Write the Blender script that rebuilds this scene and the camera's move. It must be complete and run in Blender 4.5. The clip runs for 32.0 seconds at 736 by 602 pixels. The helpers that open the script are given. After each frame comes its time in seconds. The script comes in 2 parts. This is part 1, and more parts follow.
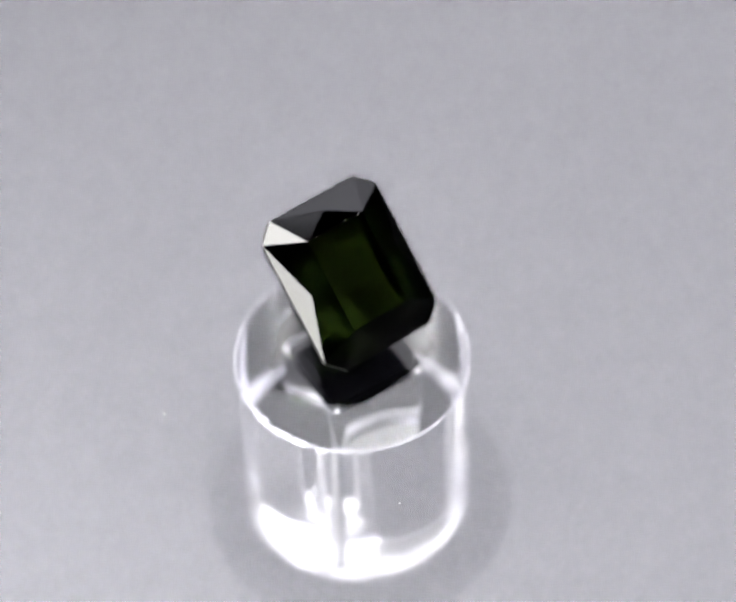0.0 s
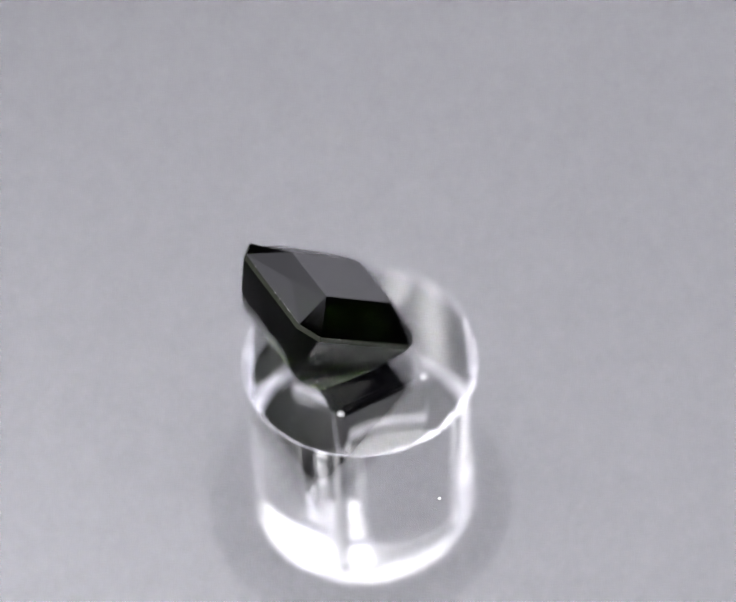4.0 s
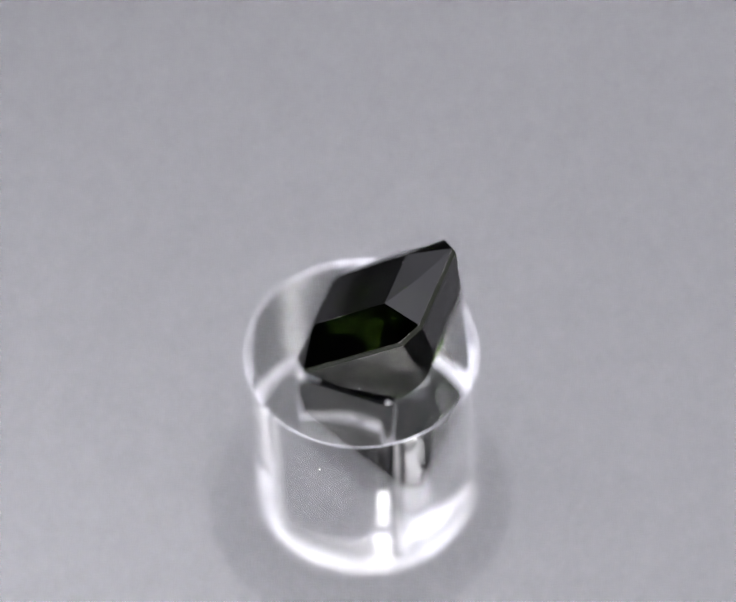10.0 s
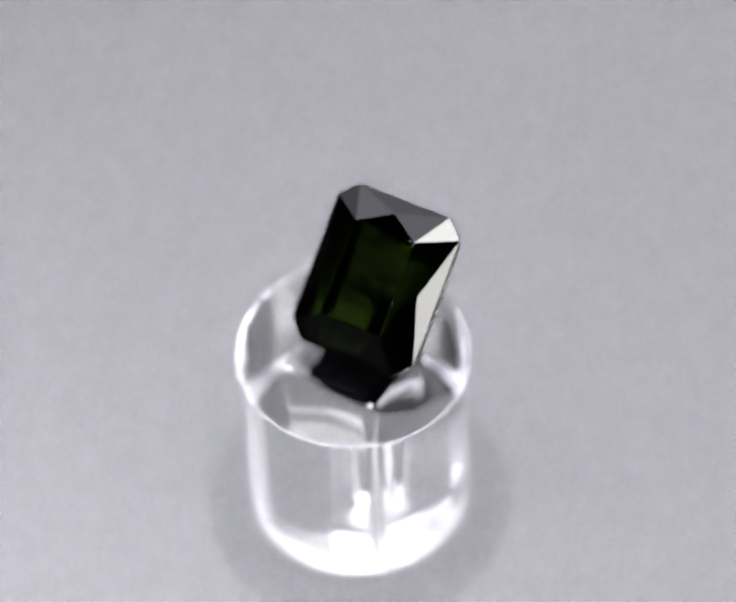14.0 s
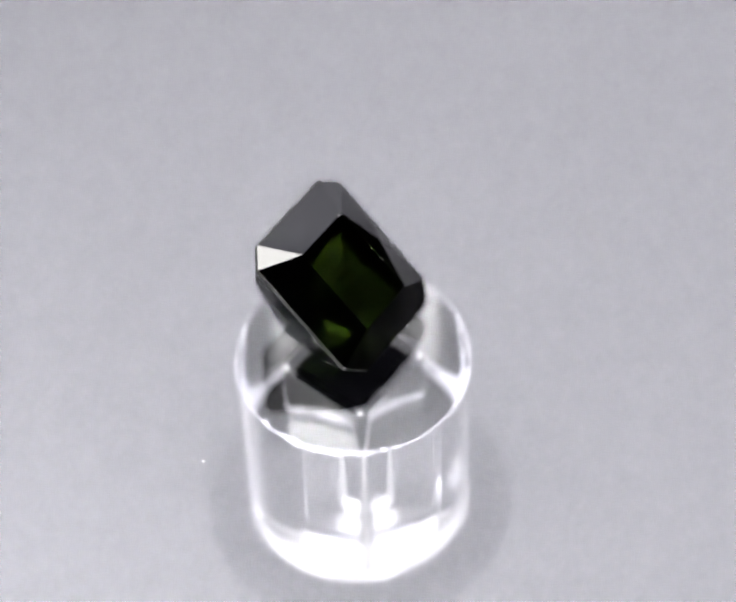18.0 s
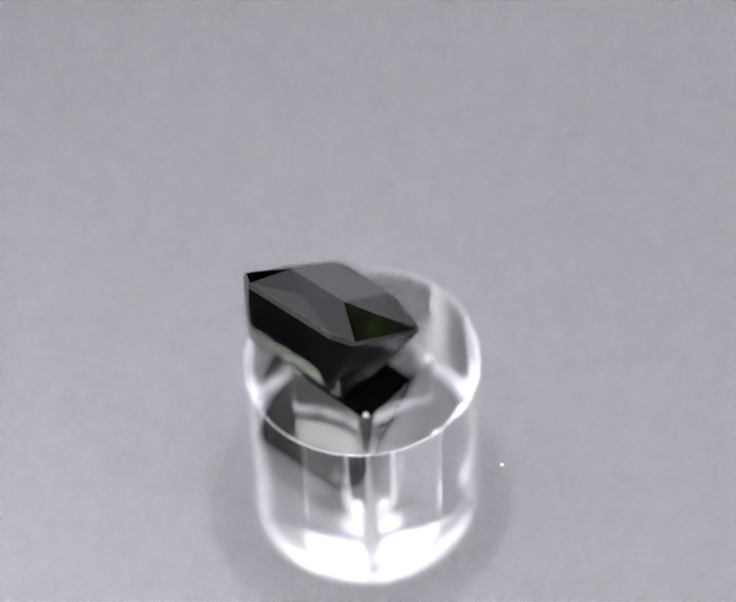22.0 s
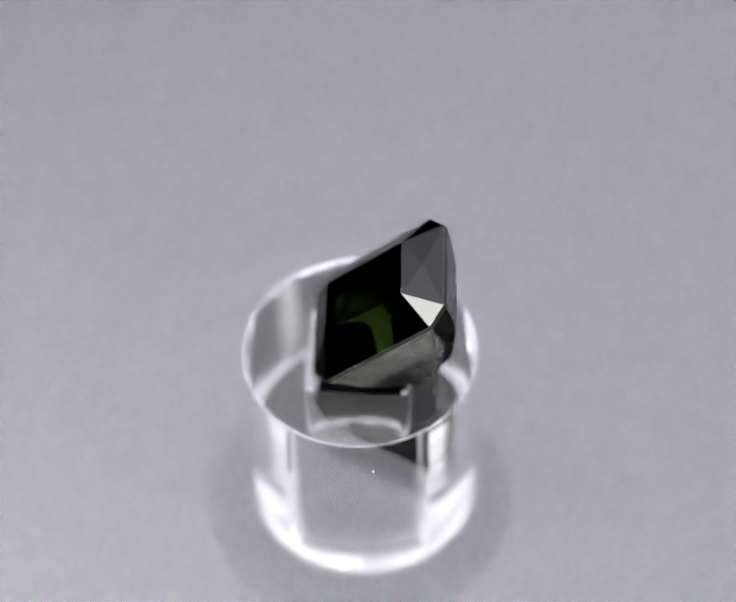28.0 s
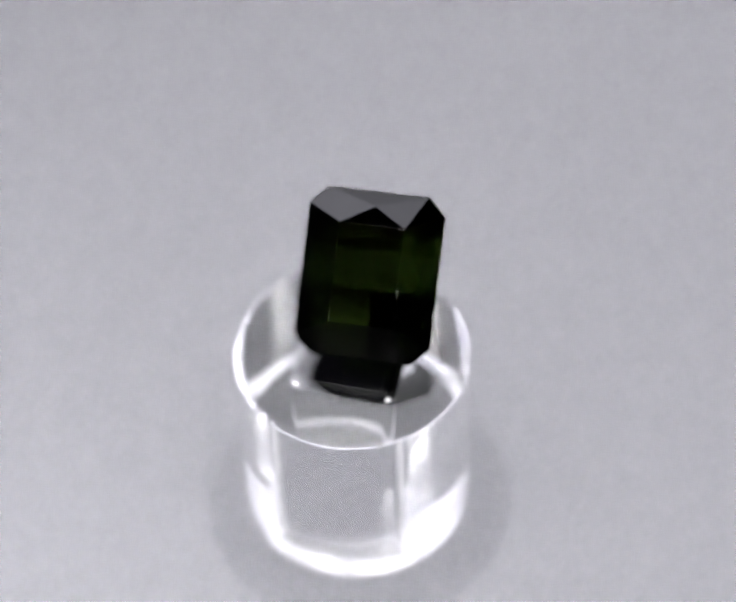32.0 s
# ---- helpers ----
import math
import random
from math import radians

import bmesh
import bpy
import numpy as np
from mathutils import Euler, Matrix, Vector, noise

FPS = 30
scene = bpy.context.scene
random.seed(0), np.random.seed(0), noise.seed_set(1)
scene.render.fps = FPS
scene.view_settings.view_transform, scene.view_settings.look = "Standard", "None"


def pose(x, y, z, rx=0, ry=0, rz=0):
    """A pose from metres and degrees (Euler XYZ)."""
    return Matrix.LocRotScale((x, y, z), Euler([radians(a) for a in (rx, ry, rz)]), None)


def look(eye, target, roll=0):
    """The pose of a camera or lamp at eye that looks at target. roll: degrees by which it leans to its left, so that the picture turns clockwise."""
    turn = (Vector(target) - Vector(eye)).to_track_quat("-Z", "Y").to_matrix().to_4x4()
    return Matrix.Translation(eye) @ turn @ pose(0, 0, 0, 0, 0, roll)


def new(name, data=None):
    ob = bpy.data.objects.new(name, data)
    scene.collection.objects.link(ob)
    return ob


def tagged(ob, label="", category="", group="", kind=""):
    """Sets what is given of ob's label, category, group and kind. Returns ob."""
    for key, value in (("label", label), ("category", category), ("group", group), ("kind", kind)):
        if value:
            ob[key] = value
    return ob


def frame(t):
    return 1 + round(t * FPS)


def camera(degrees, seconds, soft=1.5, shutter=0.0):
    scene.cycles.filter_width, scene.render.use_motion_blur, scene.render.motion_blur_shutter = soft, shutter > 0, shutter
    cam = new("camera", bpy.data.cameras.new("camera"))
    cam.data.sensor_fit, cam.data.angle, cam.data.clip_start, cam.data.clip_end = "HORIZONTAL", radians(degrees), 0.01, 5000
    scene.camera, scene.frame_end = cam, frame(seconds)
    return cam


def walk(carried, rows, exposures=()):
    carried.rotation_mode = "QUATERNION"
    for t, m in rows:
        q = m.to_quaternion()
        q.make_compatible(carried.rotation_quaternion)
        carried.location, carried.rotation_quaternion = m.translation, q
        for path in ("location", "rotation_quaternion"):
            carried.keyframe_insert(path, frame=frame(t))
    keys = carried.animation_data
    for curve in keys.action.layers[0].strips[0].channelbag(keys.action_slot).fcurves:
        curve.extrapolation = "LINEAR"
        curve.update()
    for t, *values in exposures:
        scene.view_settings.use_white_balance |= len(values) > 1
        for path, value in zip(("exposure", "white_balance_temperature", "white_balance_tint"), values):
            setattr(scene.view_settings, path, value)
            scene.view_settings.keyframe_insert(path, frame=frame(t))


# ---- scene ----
# Lengths below are in units of U = 14 mm, the radius of the bright speck's circle.
U = 0.014
TAU = 2 * math.pi


def spin(t):
    """The turntable's angle at t seconds, in radians: one turn in 17.1 s, slightly uneven."""
    a = 0.36751 * t
    return a + 0.0019 * math.sin(a) - 0.0477 * math.cos(a)


# ---- camera ----
cam = camera(14.889, 32.0, soft=1.8)
EYE = Vector((0.05646, -8.14287, 10.5796)) * U
AHEAD = Vector((0.0, 0.62064, -0.78409))
cam.data.dof.use_dof = True
cam.data.dof.focus_distance = 12.67 * U
cam.data.dof.aperture_fstop = 20.0
still = look(EYE, EYE + AHEAD, -1.95)
EXPOSURES = [(0.0, 0.0), (1.0, 0.08), (2.0, 0.09), (3.0, -0.03), (3.5, -0.1), (4.5, -0.18), (6.0, -0.24), (9.0, -0.26), (10.5, -0.27), (12.0, -0.26), (13.0, -0.11), (14.5, -0.01), (17.0, 0.02),
             (18.1, 0.13), (19.1, 0.12), (20.1, -0.03), (20.6, -0.1), (21.6, -0.18), (23.1, -0.24), (26.1, -0.26), (27.6, -0.27), (29.1, -0.26), (30.1, -0.11), (31.6, -0.01), (32.0, 0.0)]
walk(cam, [(0.0, still), (32.0, still)], [(t, e - 0.05) for t, e in EXPOSURES])

# ---- world and light ----
world = bpy.data.worlds.new("studio_dark")
scene.world = world
world.use_nodes = True
world.node_tree.nodes["Background"].inputs[0].default_value = (0.02, 0.02, 0.022, 1)
world.node_tree.nodes["Background"].inputs[1].default_value = 0.5

LAMP_Z = 0.35


# centre, length, width, turn and strength of the bars of the overhead lamp
BARS = [(-0.18, -0.016, 0.165, 0.066, -38.7, 42.0), (0.122, -0.062, 0.128, 0.066, 33.0, 44.0), (0.0, -0.116, 0.16, 0.054, 0.0, 40.0), (-0.02, -0.071, 0.13, 0.03, 0.0, 11.0)]
for x, y, long, wide, turn, strength in BARS:
    lamp = bpy.data.lights.new("bar_light", "AREA")
    lamp.shape, lamp.size, lamp.size_y = "RECTANGLE", long, wide
    lamp.energy, lamp.color = strength * long * wide * math.pi, (1.0, 0.985, 0.95)
    new("bar_light", lamp).matrix_world = pose(x, y, LAMP_Z, 0, 0, turn)


def toward(azimuth, elevation, far):
    """A place far metres off: degrees clockwise from +y, and degrees above the disc."""
    a, e = radians(azimuth), radians(elevation)
    return Vector((math.sin(a) * math.cos(e), math.cos(a) * math.cos(e), math.sin(e))) * far


# direction, length, width and turn of the two low lamps
SIDE = [(-142, 26, 0.178, 0.078, 132), (147, 23, 0.081, 0.074, 0)]


def facing(azimuth, elevation, turn):
    """A low lamp's pose, turned round its own axis."""
    return look(toward(azimuth, elevation, 0.42), Vector((0, 0, 0.005))) @ Matrix.Rotation(radians(turn), 4, "Z")


for azimuth, elevation, wide, high, turn in SIDE:
    lamp = bpy.data.lights.new("side_light", "AREA")
    lamp.shape, lamp.size, lamp.size_y = "RECTANGLE", wide, high
    lamp.energy, lamp.color = 31.0 * wide * high * math.pi, (1.0, 0.985, 0.95)
    new("side_light", lamp).matrix_world = facing(azimuth, elevation, turn)


# ---- materials ----
def shader(name):
    m = bpy.data.materials.new(name)
    m.use_nodes = True
    return m, m.node_tree, m.node_tree.nodes["Principled BSDF"]


def plain(name, colour, rough, metal=0.0, grain=0.0, size=200.0, bump=0.0, transmission=0.0, ior=1.5, spread=0.5):
    """A principled material with two scales of variation in colour and relief."""
    m, tree, b = shader(name)
    b.inputs["Base Color"].default_value = (*colour, 1)
    b.inputs["Roughness"].default_value = rough
    b.inputs["Metallic"].default_value = metal
    b.inputs["Transmission Weight"].default_value = transmission
    b.inputs["IOR"].default_value = ior
    if grain or bump:
        where = tree.nodes.new("ShaderNodeTexCoord")
        fine, broad = tree.nodes.new("ShaderNodeTexNoise"), tree.nodes.new("ShaderNodeTexNoise")
        for n, scale in ((fine, size), (broad, size * 0.08)):
            n.inputs["Scale"].default_value = scale
            n.inputs["Detail"].default_value = 5
            tree.links.new(where.outputs["Object"], n.inputs["Vector"])
        both = tree.nodes.new("ShaderNodeMath")
        both.operation = "ADD"
        tree.links.new(fine.outputs["Fac"], both.inputs[0])
        tree.links.new(broad.outputs["Fac"], both.inputs[1])
        if grain:
            ramp = tree.nodes.new("ShaderNodeMapRange")
            ramp.inputs["From Min"].default_value, ramp.inputs["From Max"].default_value = 1 - spread, 1 + spread
            ramp.inputs["To Min"].default_value, ramp.inputs["To Max"].default_value = 1 - grain, 1 + grain
            tree.links.new(both.outputs[0], ramp.inputs["Value"])
            tint = tree.nodes.new("ShaderNodeVectorMath")
            tint.operation = "SCALE"
            tint.inputs[0].default_value = colour
            tree.links.new(ramp.outputs[0], tint.inputs["Scale"])
            tree.links.new(tint.outputs[0], b.inputs["Base Color"])
        if bump:
            relief = tree.nodes.new("ShaderNodeBump")
            relief.inputs["Strength"].default_value = bump
            relief.inputs["Distance"].default_value = 0.0002
            tree.links.new(fine.outputs["Fac"], relief.inputs["Height"])
            tree.links.new(relief.outputs[0], b.inputs["Normal"])
    return m


PLATE = plain("clear_glass", (1, 1, 1), 0.0, transmission=1.0, ior=1.5)


def sawn(name, low, high, silver):
    """A sawn acrylic foot, partly silvered by the glue under it: half clear when looked at straight, a blurred bright mirror at a slant."""
    m, tree, b = shader(name)
    tree.nodes.remove(b)
    where, blotch, amount = tree.nodes.new("ShaderNodeTexCoord"), tree.nodes.new("ShaderNodeTexNoise"), tree.nodes.new("ShaderNodeMapRange")
    blotch.inputs["Scale"].default_value, blotch.inputs["Detail"].default_value, blotch.inputs["Distortion"].default_value = 260.0, 3, 1.5
    amount.inputs["From Min"].default_value, amount.inputs["From Max"].default_value = 0.35, 0.65
    amount.inputs["To Min"].default_value, amount.inputs["To Max"].default_value = low, high
    tree.links.new(where.outputs["Object"], blotch.inputs["Vector"])
    tree.links.new(blotch.outputs["Fac"], amount.inputs["Value"])
    past, gloss = tree.nodes.new("ShaderNodeBsdfRefraction"), tree.nodes.new("ShaderNodeBsdfGlossy")
    edge, slant = tree.nodes.new("ShaderNodeFresnel"), tree.nodes.new("ShaderNodeMapRange")
    past.inputs["Roughness"].default_value = 0.12
    mottle, tone = tree.nodes.new("ShaderNodeTexNoise"), tree.nodes.new("ShaderNodeValToRGB")
    mottle.inputs["Scale"].default_value, mottle.inputs["Detail"].default_value, mottle.inputs["Distortion"].default_value = 420.0, 4, 2.0
    tone.color_ramp.elements[0].position, tone.color_ramp.elements[0].color = 0.36, (0.4, 0.4, 0.44, 1)
    tone.color_ramp.elements[1].position, tone.color_ramp.elements[1].color = 0.66, (0.95, 0.95, 1.0, 1)
    tree.links.new(where.outputs["Object"], mottle.inputs["Vector"])
    tree.links.new(mottle.outputs["Fac"], tone.inputs[0])
    tree.links.new(tone.outputs[0], gloss.inputs["Color"])
    for n in (past, edge):
        n.inputs["IOR"].default_value = 1.5
    slant.inputs["From Min"].default_value, slant.inputs["From Max"].default_value = 0.06, 0.5
    slant.inputs["To Min"].default_value = silver
    tree.links.new(edge.outputs[0], slant.inputs["Value"])
    blur = tree.nodes.new("ShaderNodeMapRange")
    blur.inputs["From Min"].default_value, blur.inputs["From Max"].default_value, blur.inputs["To Min"].default_value = 0.06, 0.5, 0.14
    tree.links.new(edge.outputs[0], blur.inputs["Value"])
    tree.links.new(amount.outputs[0], blur.inputs["To Max"])
    tree.links.new(blur.outputs[0], gloss.inputs["Roughness"])
    both = tree.nodes.new("ShaderNodeMixShader")
    tree.links.new(slant.outputs[0], both.inputs[0])
    tree.links.new(past.outputs[0], both.inputs[1])
    tree.links.new(gloss.outputs[0], both.inputs[2])
    tree.links.new(both.outputs[0], tree.nodes["Material Output"].inputs["Surface"])
    return m


GROUND = sawn("sawn_acrylic_foot", 0.35, 0.55, 0.045)
EASED = sawn("frosted_foot_edge", 0.35, 0.5, 0.42)
SHAFT = plain("black_rubber_coat", (0.0007, 0.0007, 0.001), 0.9, grain=0.3, size=600)
GLINT = plain("pale_glint_acrylic", (0.27, 0.27, 0.29), 0.5, grain=0.4, size=900, bump=0.3)
GIRDLE = plain("frosted_girdle", (0.012, 0.014, 0.01), 0.42, grain=0.5, size=3000, bump=0.6)
FROST = plain("frosted_acrylic", (0.38, 0.38, 0.44), 0.45, grain=0.15, size=1500, bump=0.3)
BASE = plain("grey_base_paint", (0.022, 0.022, 0.025), 0.6, grain=0.02, size=20)
# dark in the middle, fading to the table's grey at its edge
DARK_DISC = plain("dark_disc_coat", (0.004, 0.004, 0.005), 0.9, grain=0.2, size=400)
tree = DARK_DISC.node_tree
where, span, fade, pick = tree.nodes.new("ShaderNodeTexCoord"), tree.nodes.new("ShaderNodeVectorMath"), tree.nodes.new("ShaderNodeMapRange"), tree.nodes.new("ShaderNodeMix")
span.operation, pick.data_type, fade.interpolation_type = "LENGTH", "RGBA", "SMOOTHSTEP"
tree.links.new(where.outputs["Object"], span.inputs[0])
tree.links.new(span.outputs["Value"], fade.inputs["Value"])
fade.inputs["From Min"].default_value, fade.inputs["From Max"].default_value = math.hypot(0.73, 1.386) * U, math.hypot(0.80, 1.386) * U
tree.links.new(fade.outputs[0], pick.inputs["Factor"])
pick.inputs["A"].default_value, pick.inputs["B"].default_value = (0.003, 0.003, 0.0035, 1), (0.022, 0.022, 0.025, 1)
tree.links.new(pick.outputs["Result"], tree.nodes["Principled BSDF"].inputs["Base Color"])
for m, level in ((BASE, 0.1), (DARK_DISC, 0.1), (SHAFT, 0.0), (GIRDLE, 0.25)):
    m.node_tree.nodes["Principled BSDF"].inputs["Specular IOR Level"].default_value = level
DUST = plain("dust_white", (0.8, 0.8, 0.8), 0.8, grain=0.1, size=3000)
LINT = plain("lint_white", (0.7, 0.69, 0.67), 0.8, grain=0.1, size=3000)
WALL = plain("charcoal_wall_paint", (0.05, 0.05, 0.055), 0.9, grain=0.15, size=8, bump=0.1)
HOUSING = plain("black_lamp_housing", (0.03, 0.03, 0.03), 0.5, grain=0.1, size=100)


def gem_material():
    """Dark green stone: strong refraction with absorption, and a neutral polish."""
    m, tree, b = shader("green_tourmaline")
    tree.nodes.remove(b)
    inside, polish = tree.nodes.new("ShaderNodeBsdfRefraction"), tree.nodes.new("ShaderNodeBsdfGlossy")
    edge, mix = tree.nodes.new("ShaderNodeFresnel"), tree.nodes.new("ShaderNodeMixShader")
    # light through the keel's heart is painted as paler tint; table and sides deep
    where, split, keel_glow, hue = tree.nodes.new("ShaderNodeTexCoord"), tree.nodes.new("ShaderNodeSeparateXYZ"), tree.nodes.new("ShaderNodeMapRange"), tree.nodes.new("ShaderNodeMix")
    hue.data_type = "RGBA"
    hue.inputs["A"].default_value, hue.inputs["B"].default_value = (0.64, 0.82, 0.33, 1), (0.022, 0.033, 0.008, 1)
    keel_glow.inputs["From Min"].default_value, keel_glow.inputs["From Max"].default_value = -0.25 * U, -0.195 * U
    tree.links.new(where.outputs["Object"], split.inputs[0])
    tree.links.new(split.outputs["Z"], keel_glow.inputs["Value"])
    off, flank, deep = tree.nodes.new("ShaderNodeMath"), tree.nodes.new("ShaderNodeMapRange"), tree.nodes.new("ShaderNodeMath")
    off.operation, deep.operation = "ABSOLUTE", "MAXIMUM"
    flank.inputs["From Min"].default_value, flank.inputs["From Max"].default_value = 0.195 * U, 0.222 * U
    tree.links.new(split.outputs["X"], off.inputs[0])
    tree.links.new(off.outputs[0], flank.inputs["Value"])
    tree.links.new(keel_glow.outputs[0], deep.inputs[0])
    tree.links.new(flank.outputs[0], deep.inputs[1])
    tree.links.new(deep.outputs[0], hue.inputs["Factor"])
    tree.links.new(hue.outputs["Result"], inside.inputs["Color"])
    for n in (inside, polish):
        n.inputs["Roughness"].default_value = 0.0
    for n in (inside, edge):
        n.inputs["IOR"].default_value = 1.62
    slant = tree.nodes.new("ShaderNodeValToRGB")
    ramp = slant.color_ramp
    ramp.elements[0].position, ramp.elements[0].color = 0.06, (0.38, 0.38, 0.385, 1)
    ramp.elements[1].position, ramp.elements[1].color = 0.98, (0.35, 0.35, 0.35, 1)
    for at, value in ((0.22, 0.7), (0.9, 0.7)):
        ramp.elements.new(at).color = (value, value, value * 1.01, 1)
    tree.links.new(edge.outputs[0], slant.inputs[0])
    tree.links.new(slant.outputs[0], polish.inputs["Color"])
    tree.links.new(edge.outputs[0], mix.inputs[0])
    tree.links.new(inside.outputs[0], mix.inputs[1])
    tree.links.new(polish.outputs[0], mix.inputs[2])
    tree.links.new(mix.outputs[0], tree.nodes["Material Output"].inputs["Surface"])
    return m


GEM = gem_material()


def glow(name, low, high):
    """A lit diffuser cloth, brighter towards its upper edge, with faint folds."""
    m, tree, b = shader(name)
    b.inputs["Base Color"].default_value = (0.8, 0.8, 0.8, 1)
    where, cloth = tree.nodes.new("ShaderNodeTexCoord"), tree.nodes.new("ShaderNodeTexNoise")
    cloth.inputs["Scale"].default_value = 6.0
    cloth.inputs["Detail"].default_value = 2
    split, ramp, mix = tree.nodes.new("ShaderNodeSeparateXYZ"), tree.nodes.new("ShaderNodeMapRange"), tree.nodes.new("ShaderNodeMath")
    tree.links.new(where.outputs["Object"], cloth.inputs["Vector"])
    tree.links.new(where.outputs["Object"], split.inputs[0])
    ramp.inputs["From Min"].default_value, ramp.inputs["From Max"].default_value = -0.1, 0.12
    ramp.inputs["To Min"].default_value, ramp.inputs["To Max"].default_value = low, high
    tree.links.new(split.outputs["Y"], ramp.inputs["Value"])
    side = tree.nodes.new("ShaderNodeMath")
    side.operation = "MULTIPLY_ADD"
    across, lean = tree.nodes.new("ShaderNodeMapRange"), tree.nodes.new("ShaderNodeMapRange")
    for n, out, ends in ((across, "X", (-0.12, 0.12, -0.12, 0.12)), (lean, "Y", (-0.1, 0.12, -3.0, 8.5))):
        for key, value in zip(("From Min", "From Max", "To Min", "To Max"), ends):
            n.inputs[key].default_value = value
        tree.links.new(split.outputs[out], n.inputs["Value"])
    tree.links.new(across.outputs[0], side.inputs[0])
    tree.links.new(lean.outputs[0], side.inputs[1])
    tree.links.new(ramp.outputs[0], side.inputs[2])
    mix.operation = "MULTIPLY_ADD"
    tree.links.new(cloth.outputs["Fac"], mix.inputs[0])
    mix.inputs[1].default_value = 0.3
    tree.links.new(side.outputs[0], mix.inputs[2])
    tree.links.new(mix.outputs[0], b.inputs["Emission Strength"])
    b.inputs["Emission Color"].default_value = (0.98, 0.966, 1.083, 1)
    return m


CLOTH = glow("lit_diffuser_cloth", 2.2, 5.05)


# ---- mesh helpers ----
def part(name, bm, material, parent=None, label="", smooth=False):
    me = bpy.data.meshes.new(name)
    bmesh.ops.recalc_face_normals(bm, faces=bm.faces[:])
    bm.to_mesh(me)
    bm.free()
    me.materials.append(material)
    if smooth:
        for f in me.polygons:
            f.use_smooth = True
    ob = new(name, me)
    ob.parent = parent
    return tagged(ob, label)


def lathe(profile, steps=96, closed=True):
    """A solid of revolution round z from (radius, height) pairs."""
    bm = bmesh.new()
    rings = []
    for r, z in profile:
        if r < 1e-9:
            rings.append([bm.verts.new((0, 0, z))])
        else:
            rings.append([bm.verts.new((r * math.cos(TAU * k / steps), r * math.sin(TAU * k / steps), z)) for k in range(steps)])
    pairs = list(zip(rings, rings[1:])) + ([(rings[-1], rings[0])] if closed else [])
    for a, b in pairs:
        for k in range(steps):
            n = (k + 1) % steps
            if len(a) == 1 and len(b) == 1:
                continue
            if len(a) == 1:
                bm.faces.new((a[0], b[k], b[n]))
            elif len(b) == 1:
                bm.faces.new((a[k], a[n], b[0]))
            else:
                bm.faces.new((a[k], a[n], b[n], b[k]))
    return bm


def box(x0, x1, y0, y1, z0, z1, bevel=0.0):
    bm = bmesh.new()
    bmesh.ops.create_cube(bm, size=1)
    for v in bm.verts:
        v.co = Vector(((x0 + x1) / 2 + v.co.x * (x1 - x0), (y0 + y1) / 2 + v.co.y * (y1 - y0), (z0 + z1) / 2 + v.co.z * (z1 - z0)))
    if bevel:
        bmesh.ops.bevel(bm, geom=bm.edges[:], offset=bevel, segments=2, affect="EDGES")
    return bm


def setting(name, bm, material, label, category):
    return tagged(part(name, bm, material, None, label), "", category, "", "structure")


# ---- the large structure ----
BASE_Z = -1.40 * U
base = setting("table_base", lathe([(0, BASE_Z), (0.35, BASE_Z), (0.352, BASE_Z - 0.002), (0.352, BASE_Z - 0.025), (0, BASE_Z - 0.025)], 128, False), BASE, "matt grey painted table under the glass turntable", "table")
R, H = 1.2, 1.6
FLOOR = -0.75
setting("floor", box(-R, R, -R, R, FLOOR - 0.05, FLOOR), WALL, "dark studio floor", "floor")
setting("ceiling", box(-R, R, -R, R, H, H + 0.05), WALL, "dark studio ceiling", "ceiling")
for name, x0, x1, y0, y1 in (("wall_north", -R, R, R, R + 0.05), ("wall_south", -R, R, -R - 0.05, -R), ("wall_east", R, R + 0.05, -R, R), ("wall_west", -R - 0.05, -R, -R, R)):
    setting(name, box(x0, x1, y0, y1, FLOOR, H), WALL, "dark charcoal studio wall", "wall")
pedestal = tagged(part("table_column", lathe([(0, FLOOR), (0.25, FLOOR), (0.25, FLOOR + 0.03), (0.05, FLOOR + 0.05), (0.05, BASE_Z - 0.025), (0, BASE_Z - 0.025)], 48, False), HOUSING, None, "black metal column carrying the grey table"), "", "table leg", "", "structure")

# ---- lamps' bodies ----
def rod(a, b, r):
    """A round rod from a to b."""
    bm = bmesh.new()
    bmesh.ops.create_cone(bm, cap_ends=True, segments=16, radius1=r, radius2=r, depth=(b - a).length)
    m = Matrix.Translation((a + b) / 2) @ (b - a).to_track_quat("Z", "Y").to_matrix().to_4x4()
    bmesh.ops.transform(bm, matrix=m, verts=bm.verts)
    return bm


overhead = tagged(new("overhead_lamp"), "black overhead lamp with four flat panels hung from the ceiling", "lamp")
for x, y, long, wide, turn, strength in BARS:
    part("lamp_panel", box(-long / 2 - 0.004, long / 2 + 0.004, -wide / 2 - 0.004, wide / 2 + 0.004, 0.003, 0.02, 0.002), HOUSING, overhead).matrix_basis = pose(x, y, LAMP_Z, 0, 0, turn)
    part("arm", rod(Vector((x, y, LAMP_Z + 0.018)), Vector((0, -0.05, LAMP_Z + 0.06)), 0.005), HOUSING, overhead)
part("hanging_rod", rod(Vector((0, -0.05, LAMP_Z + 0.055)), Vector((0, -0.05, H)), 0.008), HOUSING, overhead)
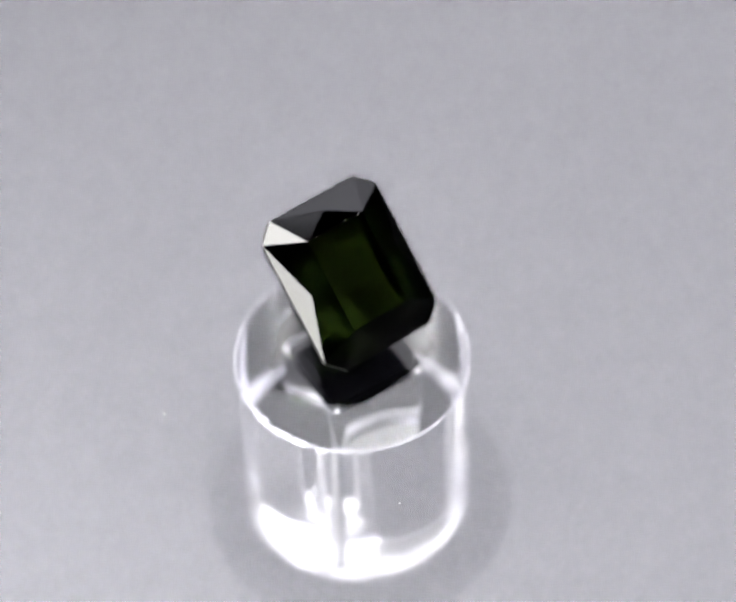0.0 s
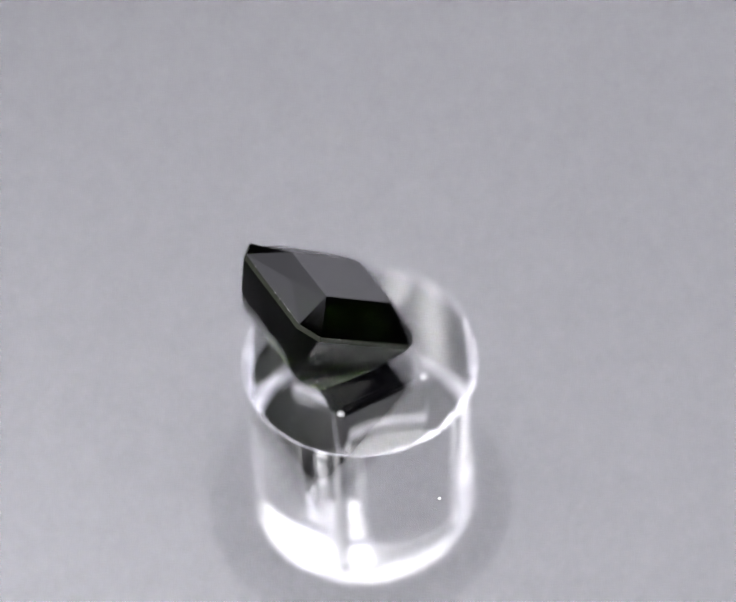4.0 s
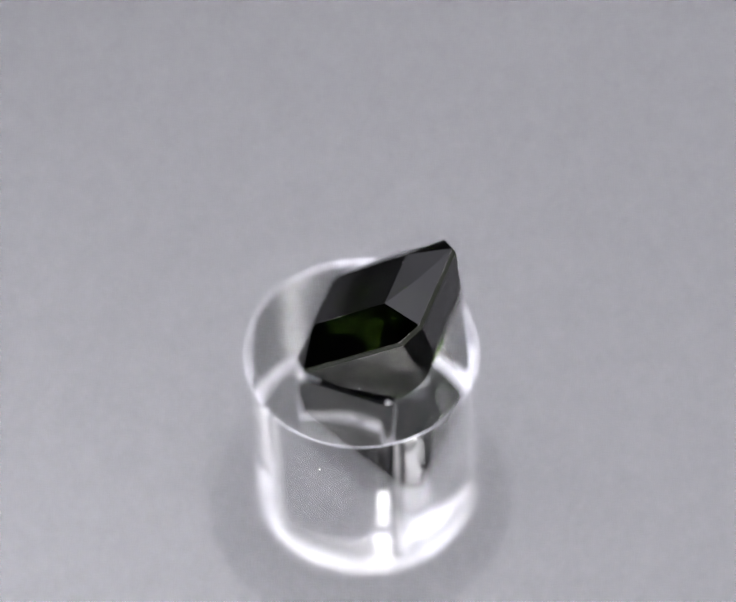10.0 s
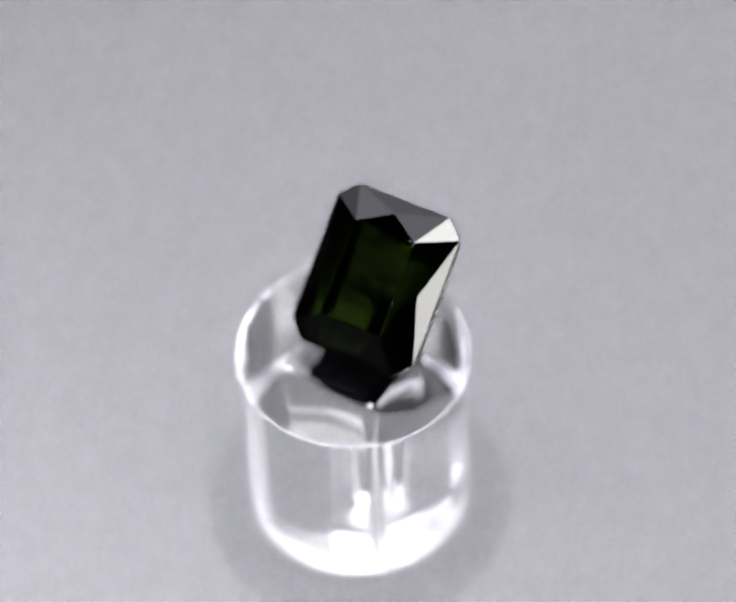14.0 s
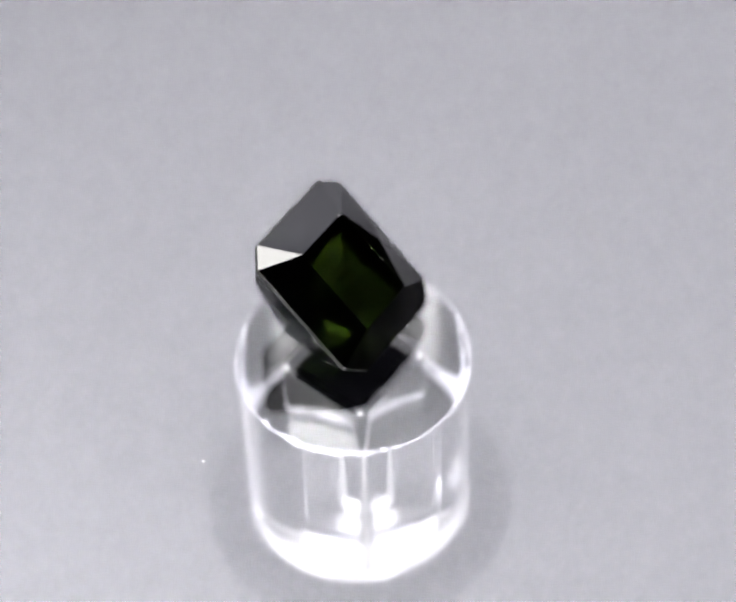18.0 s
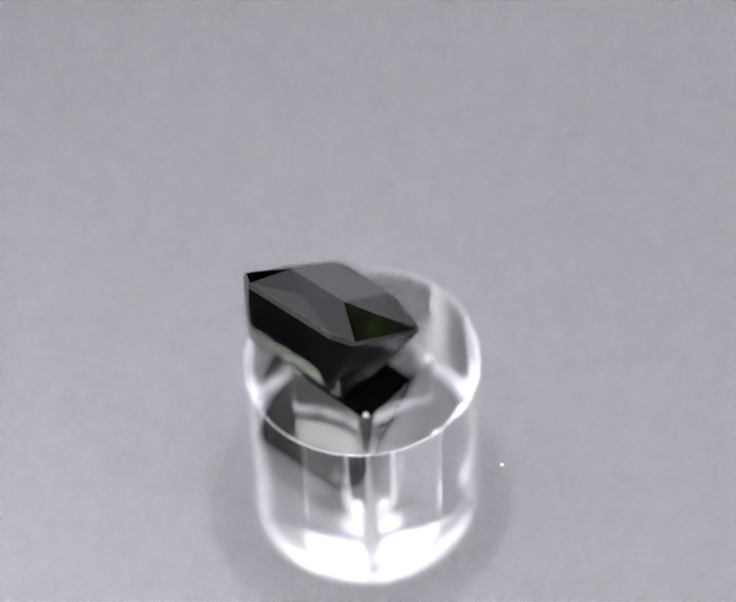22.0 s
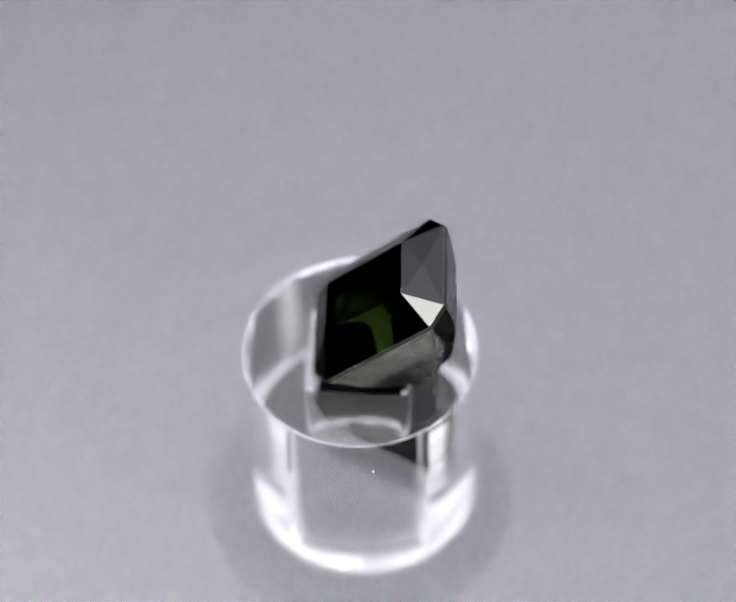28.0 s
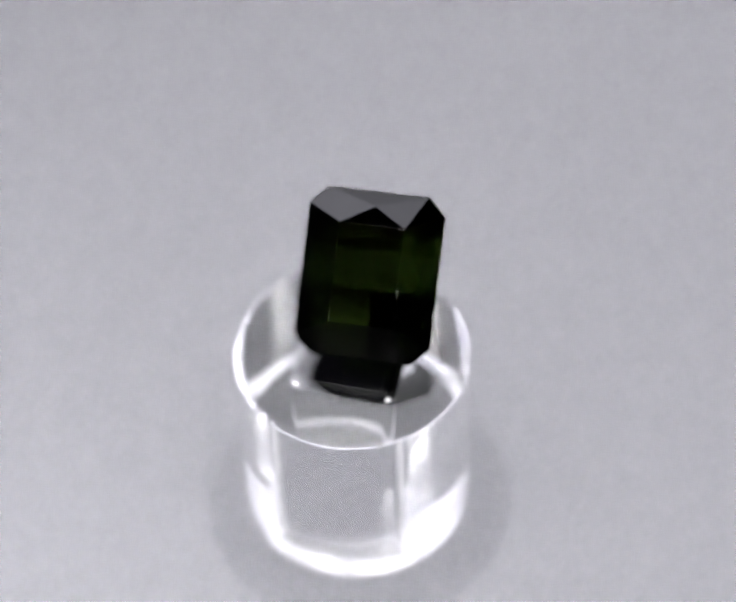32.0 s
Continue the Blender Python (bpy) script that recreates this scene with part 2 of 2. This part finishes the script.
for azimuth, elevation, wide, high, turn in SIDE:
    at = toward(azimuth, elevation, 0.42)
    lamp = tagged(new("side_lamp"), "black flat lamp bar on a thin stand shining across the turntable", "lamp", "low lamps beside the camera")
    panel = part("lamp_panel", box(-wide / 2 - 0.004, wide / 2 + 0.004, -high / 2 - 0.004, high / 2 + 0.004, 0.003, 0.02, 0.002), HOUSING, lamp)
    panel.matrix_basis = facing(azimuth, elevation, turn)
    back = at * 1.035
    part("stand", rod(Vector((back.x, back.y, FLOOR)), Vector((back.x, back.y, back.z)), 0.006), HOUSING, lamp)
softbox = tagged(new("softbox"), "large white cloth softbox on a stand tilted towards the turntable", "lamp")
tilted = look(Vector((0, 0.34, 0.40)), Vector((0, 0, 0)))
part("diffuser", box(-0.62, 0.62, -0.48, 0.17, -0.001, 0.0), CLOTH, softbox, "white glowing diffuser cloth").matrix_basis = tilted
part("shell", box(-0.63, 0.63, -0.49, 0.18, 0.003, 0.05, 0.004), HOUSING, softbox, "black softbox shell").matrix_basis = tilted
part("stand", rod(Vector((0, 0.80, FLOOR)), Vector((0, 0.80, 0.12)), 0.012), HOUSING, softbox)

# ---- the turntable ----
turntable = tagged(new("turntable"), "clear glass disc on a clear round hub with a square hole", "turntable")
THICK = 0.21 * U
OFF = Vector((math.cos(-spin(7.6)), math.sin(-spin(7.6)), 0)) * 0.029 * U
HUB_LOW = -1.345 * U
RT, RB = 0.558 * U, 0.556 * U
S = 0.255 * U
CORNER = math.radians(-98) - spin(0.3)


def rounded_square(half, corner, steps):
    """Points round a square with rounded corners, evenly along its outline, from the middle of one side."""
    flat, arc = 2 * (half - corner), math.pi / 2 * corner
    whole, points = 4 * (flat + arc), []
    for k in range(steps):
        d = (k / steps * whole + flat / 2) % whole
        side, along = divmod(d, flat + arc)
        if along < flat:
            x, y = half, along - flat / 2
        else:
            a = (along - flat) / corner
            x, y = half - corner + corner * math.cos(a), half - corner + corner * math.sin(a)
        turn = side * math.pi / 2
        points.append((x * math.cos(turn) - y * math.sin(turn), x * math.sin(turn) + y * math.cos(turn)))
    return points


def clear_body(steps=240):
    """The disc and the hub cemented under it, one clear piece, with a blind square hole up the hub."""
    bm = bmesh.new()
    ease = 0.046 * U
    rows = [("round", 0.0795, 0), ("round", 0.08, -0.0005), ("round", 0.08, -THICK + 0.0005), ("round", 0.0795, -THICK),
            ("hub", RT, -THICK), ("hub", RB, HUB_LOW + ease), ("hub", RB - 0.35 * ease, HUB_LOW + 0.35 * ease), ("hub", RB - ease, HUB_LOW),
            ("hole", S, HUB_LOW), ("hole", S, -THICK - 0.004 * U)]
    loops = []
    turn = CORNER + math.pi / 4
    for kind, r, z in rows:
        if kind == "hole":
            flat = rounded_square(r, 0.055 * U, steps)
        else:
            flat = [(r * math.cos(TAU * k / steps), r * math.sin(TAU * k / steps)) for k in range(steps)]
        at = Vector((0, 0, 0)) if kind == "round" else OFF
        loops.append([bm.verts.new((x * math.cos(turn) - y * math.sin(turn) + at.x, x * math.sin(turn) + y * math.cos(turn) + at.y, z)) for x, y in flat])
    for i, (a, b) in enumerate(zip(loops, loops[1:])):
        for k in range(steps):
            n = (k + 1) % steps
            f = bm.faces.new((a[k], a[n], b[n], b[k]))
            f.smooth = i in (4, 5, 6, 8)
            f.material_index = {5: 2, 6: 2, 7: 1}.get(i, 0)
    bm.faces.new(loops[0])
    bm.faces.new(loops[-1])
    for i in (0, 3, 4, 5, 6, 7, 8, 9):
        for k in range(steps):
            bm.edges.get((loops[i][k], loops[i][(k + 1) % steps])).smooth = False
    return bm


body = part("clear_disc_and_hub", clear_body(), PLATE, turntable, "clear glass disc with a round hub cemented under it")
body.data.materials.append(GROUND)
body.data.materials.append(EASED)
body.visible_shadow = False


core = 0.205 * U
shaft = part("drive_shaft", box(-core, core, -core, core, HUB_LOW, -THICK - 0.03 * U, 0.02 * U), SHAFT, turntable, "black square shaft inside the clear hub")
shaft.matrix_basis = pose(OFF.x, OFF.y, 0, 0, 0, math.degrees(CORNER) + 45)
# pale rods added to draw the bright glint along each corner of the hole
for k in range(4):
    a = CORNER + k * TAU / 4
    glint_rod = part("corner_glint_rod", lathe([(0, -THICK - 0.01 * U), (0.014 * U, -THICK - 0.012 * U), (0.009 * U, -THICK - 0.15 * U), (0.008 * U, HUB_LOW + 0.35 * U), (0.02 * U, HUB_LOW + 0.12 * U), (0.014 * U, HUB_LOW), (0, HUB_LOW)], 14, False), GLINT, turntable, "thin pale rod added as the bright glint at a corner of the hole", True)
    glint_rod.matrix_basis = pose(OFF.x + 0.322 * U * math.cos(a), OFF.y + 0.322 * U * math.sin(a), 0)
bead = [(RT + 0.0005 * U, -THICK - 0.001 * U), (RT + 0.004 * U, -THICK - 0.001 * U), (RT + 0.003 * U, -THICK - 0.004 * U), (RT + 0.0005 * U, -THICK - 0.006 * U)]
rim = part("cement_bead", lathe(bead, 128), FROST, turntable, "thin bright bead of cement round the hub")
rim.location = OFF


def chips():
    """Small pale splinters along the part of the hub's edge that is chipped."""
    bm = bmesh.new()
    chance = random.Random(11)
    for k in range(90):
        a = -spin(6.0) + radians(chance.gauss(4, 15))
        out = Vector((math.cos(a), math.sin(a), 0))
        along = Vector((-out.y, out.x, 0))
        c = OFF + out * (RT + chance.uniform(-0.014, 0.004) * U) + Vector((0, 0, -THICK - 0.006 * U))
        w, d, h = chance.uniform(0.005, 0.018) * U, 0.005 * U + 0.02 * U * chance.random() ** 2, 0.005 * U
        tip = [bm.verts.new(c + along * w * x + out * d * y + Vector((0, 0, h * z))) for x, y, z in ((-1, -0.6, 0), (0.9, -0.7, 0), (chance.uniform(-0.4, 0.4), 0.8, -0.4), (0, -0.4, -1.5))]
        for f in ((0, 1, 2), (0, 3, 1), (1, 3, 2), (2, 3, 0)):
            bm.faces.new([tip[i] for i in f])
    return bm


part("chipped_edge", chips(), FROST, turntable, "pale chips along the hub's edge")

dark_disc = tagged(part("dark_base_disc", lathe([(0, BASE_Z + 0.0002), (0.795 * U, BASE_Z + 0.0002), (0.805 * U, BASE_Z + 0.0001), (0, BASE_Z + 0.0001)], 96, False), DARK_DISC, None, "dark round disc under the clear hub, fading to grey at its edge"), "", "pad")
dark_disc.location.x = -0.018 * U

# ---- the gemstone ----
TILT, GEM_UP = 0.69538, 0.3659 * U


GEM_AT = pose(-0.0254 * U, 0.1136 * U, 0.3659 * U, math.degrees(TILT), math.degrees(-0.0173), math.degrees(-5.65348))


def octagon(w, l, cut, z):
    return [Vector(c) * U for c in ((-w + cut, l, z), (w - cut, l, z), (w, l - cut, z), (w, -l + cut, z), (w - cut, -l, z), (-w + cut, -l, z), (-w, -l + cut, z), (-w, l - cut, z))]


def rest(y):
    """The depth at which the lower end's main facet lies flat on the disc."""
    return -(GEM_UP / U + y * math.sin(TILT)) / math.cos(TILT)


def facets():
    """The facets of a scissor-cut octagon by name: table, crossed crown sides and corners, girdle, stepped pavilion with a keel across."""
    tw, tl, gw, gl, cut, crown = 0.1528, 0.2321, 0.3212, 0.3937, 0.0836, 0.1076
    t = [Vector(c) * U for c in ((-tw, tl, crown), (tw, tl, crown), (tw, -tl, crown), (-tw, -tl, crown))]
    g = octagon(gw, gl, cut, 0)
    made = [("table_facet", t)]
    for k in range(4):
        a, b, c, d = t[k], t[(k + 1) % 4], g[(2 * k + 1) % 8], g[2 * k]
        mid = (a + b + c + d) / 4
        m = mid + (mid + Vector((0, 0, 0.3 * U))).normalized() * (0.012, 0.010, 0.010, 0.010)[k] * U
        made += [("crown_facet", [p, q, m]) for p, q in ((a, b), (b, c), (c, d), (d, a))]
        made.append(("crown_corner_facet", [t[(k + 1) % 4], g[(2 * k + 1) % 8], g[(2 * k + 2) % 8]]))
    low = octagon(gw, gl, cut, -0.024)
    tier = octagon(gw - 0.05, gl - 0.095, cut * 0.85, -0.205)
    foot_y = -(GEM_UP / U - 0.205 * math.cos(TILT)) / math.sin(TILT)
    for i, y in ((4, foot_y), (5, foot_y), (3, foot_y + cut * 0.85), (6, foot_y + cut * 0.85)):
        tier[i].y = y * U
    for name, upper, under in (("girdle_facet", g, low), ("pavilion_facet", low, tier)):
        made += [(name, [upper[k], upper[(k + 1) % 8], under[(k + 1) % 8], under[k]]) for k in range(8)]
    k1, k2 = Vector((-0.21, -0.08, rest(-0.08))) * U, Vector((0.21, -0.08, rest(-0.08))) * U
    u1, u2 = Vector((-0.225, 0.2, -0.3)) * U, Vector((0.225, 0.2, -0.3)) * U
    lower, sides = [[tier[4], tier[5], k1, k2]], []
    for a, b, c, d, rise in ((tier[0], tier[1], u2, u1, 0.0), (u1, u2, k2, k1, 0.012)):
        out = (b - a).cross(d - a).normalized()
        out = -out if out.z > 0 else out
        steps = ((0.3, 0.85), (0.62, 1.0)) if rise else ()
        rows = [(a, b)] + [(a.lerp(d, f) + out * e * rise * U, b.lerp(c, f) + out * e * rise * U) for f, e in steps] + [(d, c)]
        lower += [[p[0], p[1], q[1], q[0]] for p, q in zip(rows, rows[1:])]
        sides.append(rows)
    for side, corner, last in ((0, tier[7], tier[6]), (1, tier[2], tier[3])):
        edge = [rows[side] for rows in sides[0]] + [rows[side] for rows in sides[1][1:]]
        lower += [[p, q, corner] for p, q in zip(edge, edge[1:])]
        lower.append([corner, last, edge[-1]])
    lower += [[tier[3], tier[4], k2], [tier[5], tier[6], k1]]
    return made + [("pavilion_facet", f) for f in lower]


def nicks():
    """Tiny pale nicks along the worn edges of the crown."""
    bm = bmesh.new()
    chance = random.Random(21)
    t = [Vector(c) * U for c in ((-0.1528, 0.2321, 0.1076), (0.1528, 0.2321, 0.1076), (0.1528, -0.2321, 0.1076), (-0.1528, -0.2321, 0.1076))]
    g = octagon(0.3212, 0.3937, 0.0836, 0)
    edges = [(t[0], t[1], 12), (t[1], t[2], 9), (t[3], t[0], 3), (g[0], g[1], 34), (g[1], g[2], 14), (g[7], g[0], 10), (g[2], g[3], 12), (g[6], g[7], 14), (g[3], g[4], 8)]
    for a, b, count in edges:
        for _ in range(count):
            c, r = a.lerp(b, chance.random()), (0.0004 + 0.0017 * chance.random() ** 2.2) * U
            ball = bmesh.ops.create_icosphere(bm, subdivisions=1, radius=r)["verts"]
            for v in ball:
                v.co = Vector((v.co.x * chance.uniform(0.5, 1.9), v.co.y * chance.uniform(0.5, 1.6), v.co.z * 0.6)) + c
    return bm


gem = tagged(new("gemstone"), "dark green scissor-cut octagonal gemstone leaning on the glass disc", "gemstone")
for name, corners in facets():
    middle = sum(corners, Vector()) / len(corners)
    normal = (corners[1] - corners[0]).cross(corners[2] - corners[0])
    if normal.dot(middle - Vector((0, -0.03 * U, -0.12 * U))) < 0:
        corners = corners[::-1]
    me = bpy.data.meshes.new(name)
    me.from_pydata([tuple(c) for c in corners], [], [tuple(range(len(corners)))])
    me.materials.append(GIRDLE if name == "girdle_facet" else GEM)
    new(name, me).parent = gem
part("edge_nicks", nicks(), DUST, gem, "tiny pale nicks along the worn edges")

# ---- dust and lint on the disc ----
SPECKS = [(-12.4, -6.2, 9), (-13.2, -6.0, 6), (0.14, 15.9, 5), (-22.4, 1.4, 6), (-14.0, 0.5, 4), (7.7, 14.2, 6), (5.3, 23.9, 6), (-14.2, 2.5, 6),
          (-4.35, 18.2, 7), (19.8, -10.3, 6), (3.3, 13.6, 6), (3.4, 23.6, 6), (27.8, -6.2, 9), (8.6, 13.4, 8), (7.9, 7.3, 6), (9.0, 11.5, 5),
          (12.8, 12.6, 5), (11.5, -1.0, 4), (14.0, 1.9, 4), (3.0, -13.1, 6), (23.7, 2.4, 6), (23.0, 6.0, 5), (11.1, -10.9, 4), (8.3, -14.4, 7)]
rng = random.Random(4)
dust_bm = bmesh.new()
for x, y, s in SPECKS + [(rng.uniform(-30, 30), rng.uniform(-30, 30), rng.uniform(1.0, 2.6)) for _ in range(9)]:
    if math.hypot(x, y) < 9.5:
        continue
    r = s * (0.3 if s > 3 else 0.24) * 0.0313e-3
    made = bmesh.ops.create_icosphere(dust_bm, subdivisions=1, radius=r)["verts"]
    turn, long = Matrix.Rotation(rng.uniform(0, 3), 3, "Z"), rng.uniform(1.0, 1.9)
    for v in made:
        v.co = turn @ Vector((v.co.x * long, v.co.y, v.co.z * 0.6)) * rng.uniform(0.75, 1.25) + Vector((x * 1e-3, y * 1e-3, r * 0.5))
dust = tagged(part("dust", dust_bm, DUST, None), "white dust specks scattered on the glass disc", "dust", "", "stuff")


def fibre(points, thick):
    """A bent lint fibre through points in millimetres, lying on the disc."""
    bm = bmesh.new()
    pts = [Vector((x * 1e-3, y * 1e-3, thick * 1.2)) for x, y in points]
    path = []
    for i in range(len(pts) - 1):
        p0, p1, p2, p3 = pts[max(i - 1, 0)], pts[i], pts[i + 1], pts[min(i + 2, len(pts) - 1)]
        for k in range(6):
            u = k / 6
            path.append(0.5 * (2 * p1 + (p2 - p0) * u + (2 * p0 - 5 * p1 + 4 * p2 - p3) * u * u + (3 * p1 - p0 - 3 * p2 + p3) * u ** 3))
    path.append(pts[-1])
    rings = []
    for i, c in enumerate(path):
        d = (path[min(i + 1, len(path) - 1)] - path[max(i - 1, 0)]).normalized()
        side = d.cross(Vector((0, 0, 1)))
        rings.append([bm.verts.new(c + (side * math.cos(a) + Vector((0, 0, 1)) * math.sin(a)) * thick) for a in (0, TAU / 5, 2 * TAU / 5, 3 * TAU / 5, 4 * TAU / 5)])
    for a, b in zip(rings, rings[1:]):
        for k in range(5):
            bm.faces.new((a[k], a[(k + 1) % 5], b[(k + 1) % 5], b[k]))
    bm.faces.new(rings[0]), bm.faces.new(rings[-1])
    return bm


lint = tagged(part("lint_fibre", fibre([(18.0, 0.9), (17.75, 1.6), (18.1, 2.5), (18.3, 3.2), (18.1, 4.2), (17.6, 5.4)], 0.000013), LINT, None), "fine white lint fibre lying bent on the glass disc", "lint", "fibres on the disc")
lint_b = tagged(part("lint_fibre", fibre([(12.9, 1.7), (13.0, 2.9), (13.6, 4.3)], 0.000004), LINT, None), "short thin white lint fibre on the glass disc", "lint", "fibres on the disc")


# ---- what turns ----
def motions():
    times = [k * 0.4 for k in range(81)]
    for thing, place in ((turntable, Matrix()), (gem, GEM_AT), (dust, Matrix()), (lint, Matrix()), (lint_b, Matrix())):
        walk(thing, [(t, Matrix.Rotation(spin(t), 4, "Z") @ place) for t in times])


motions()
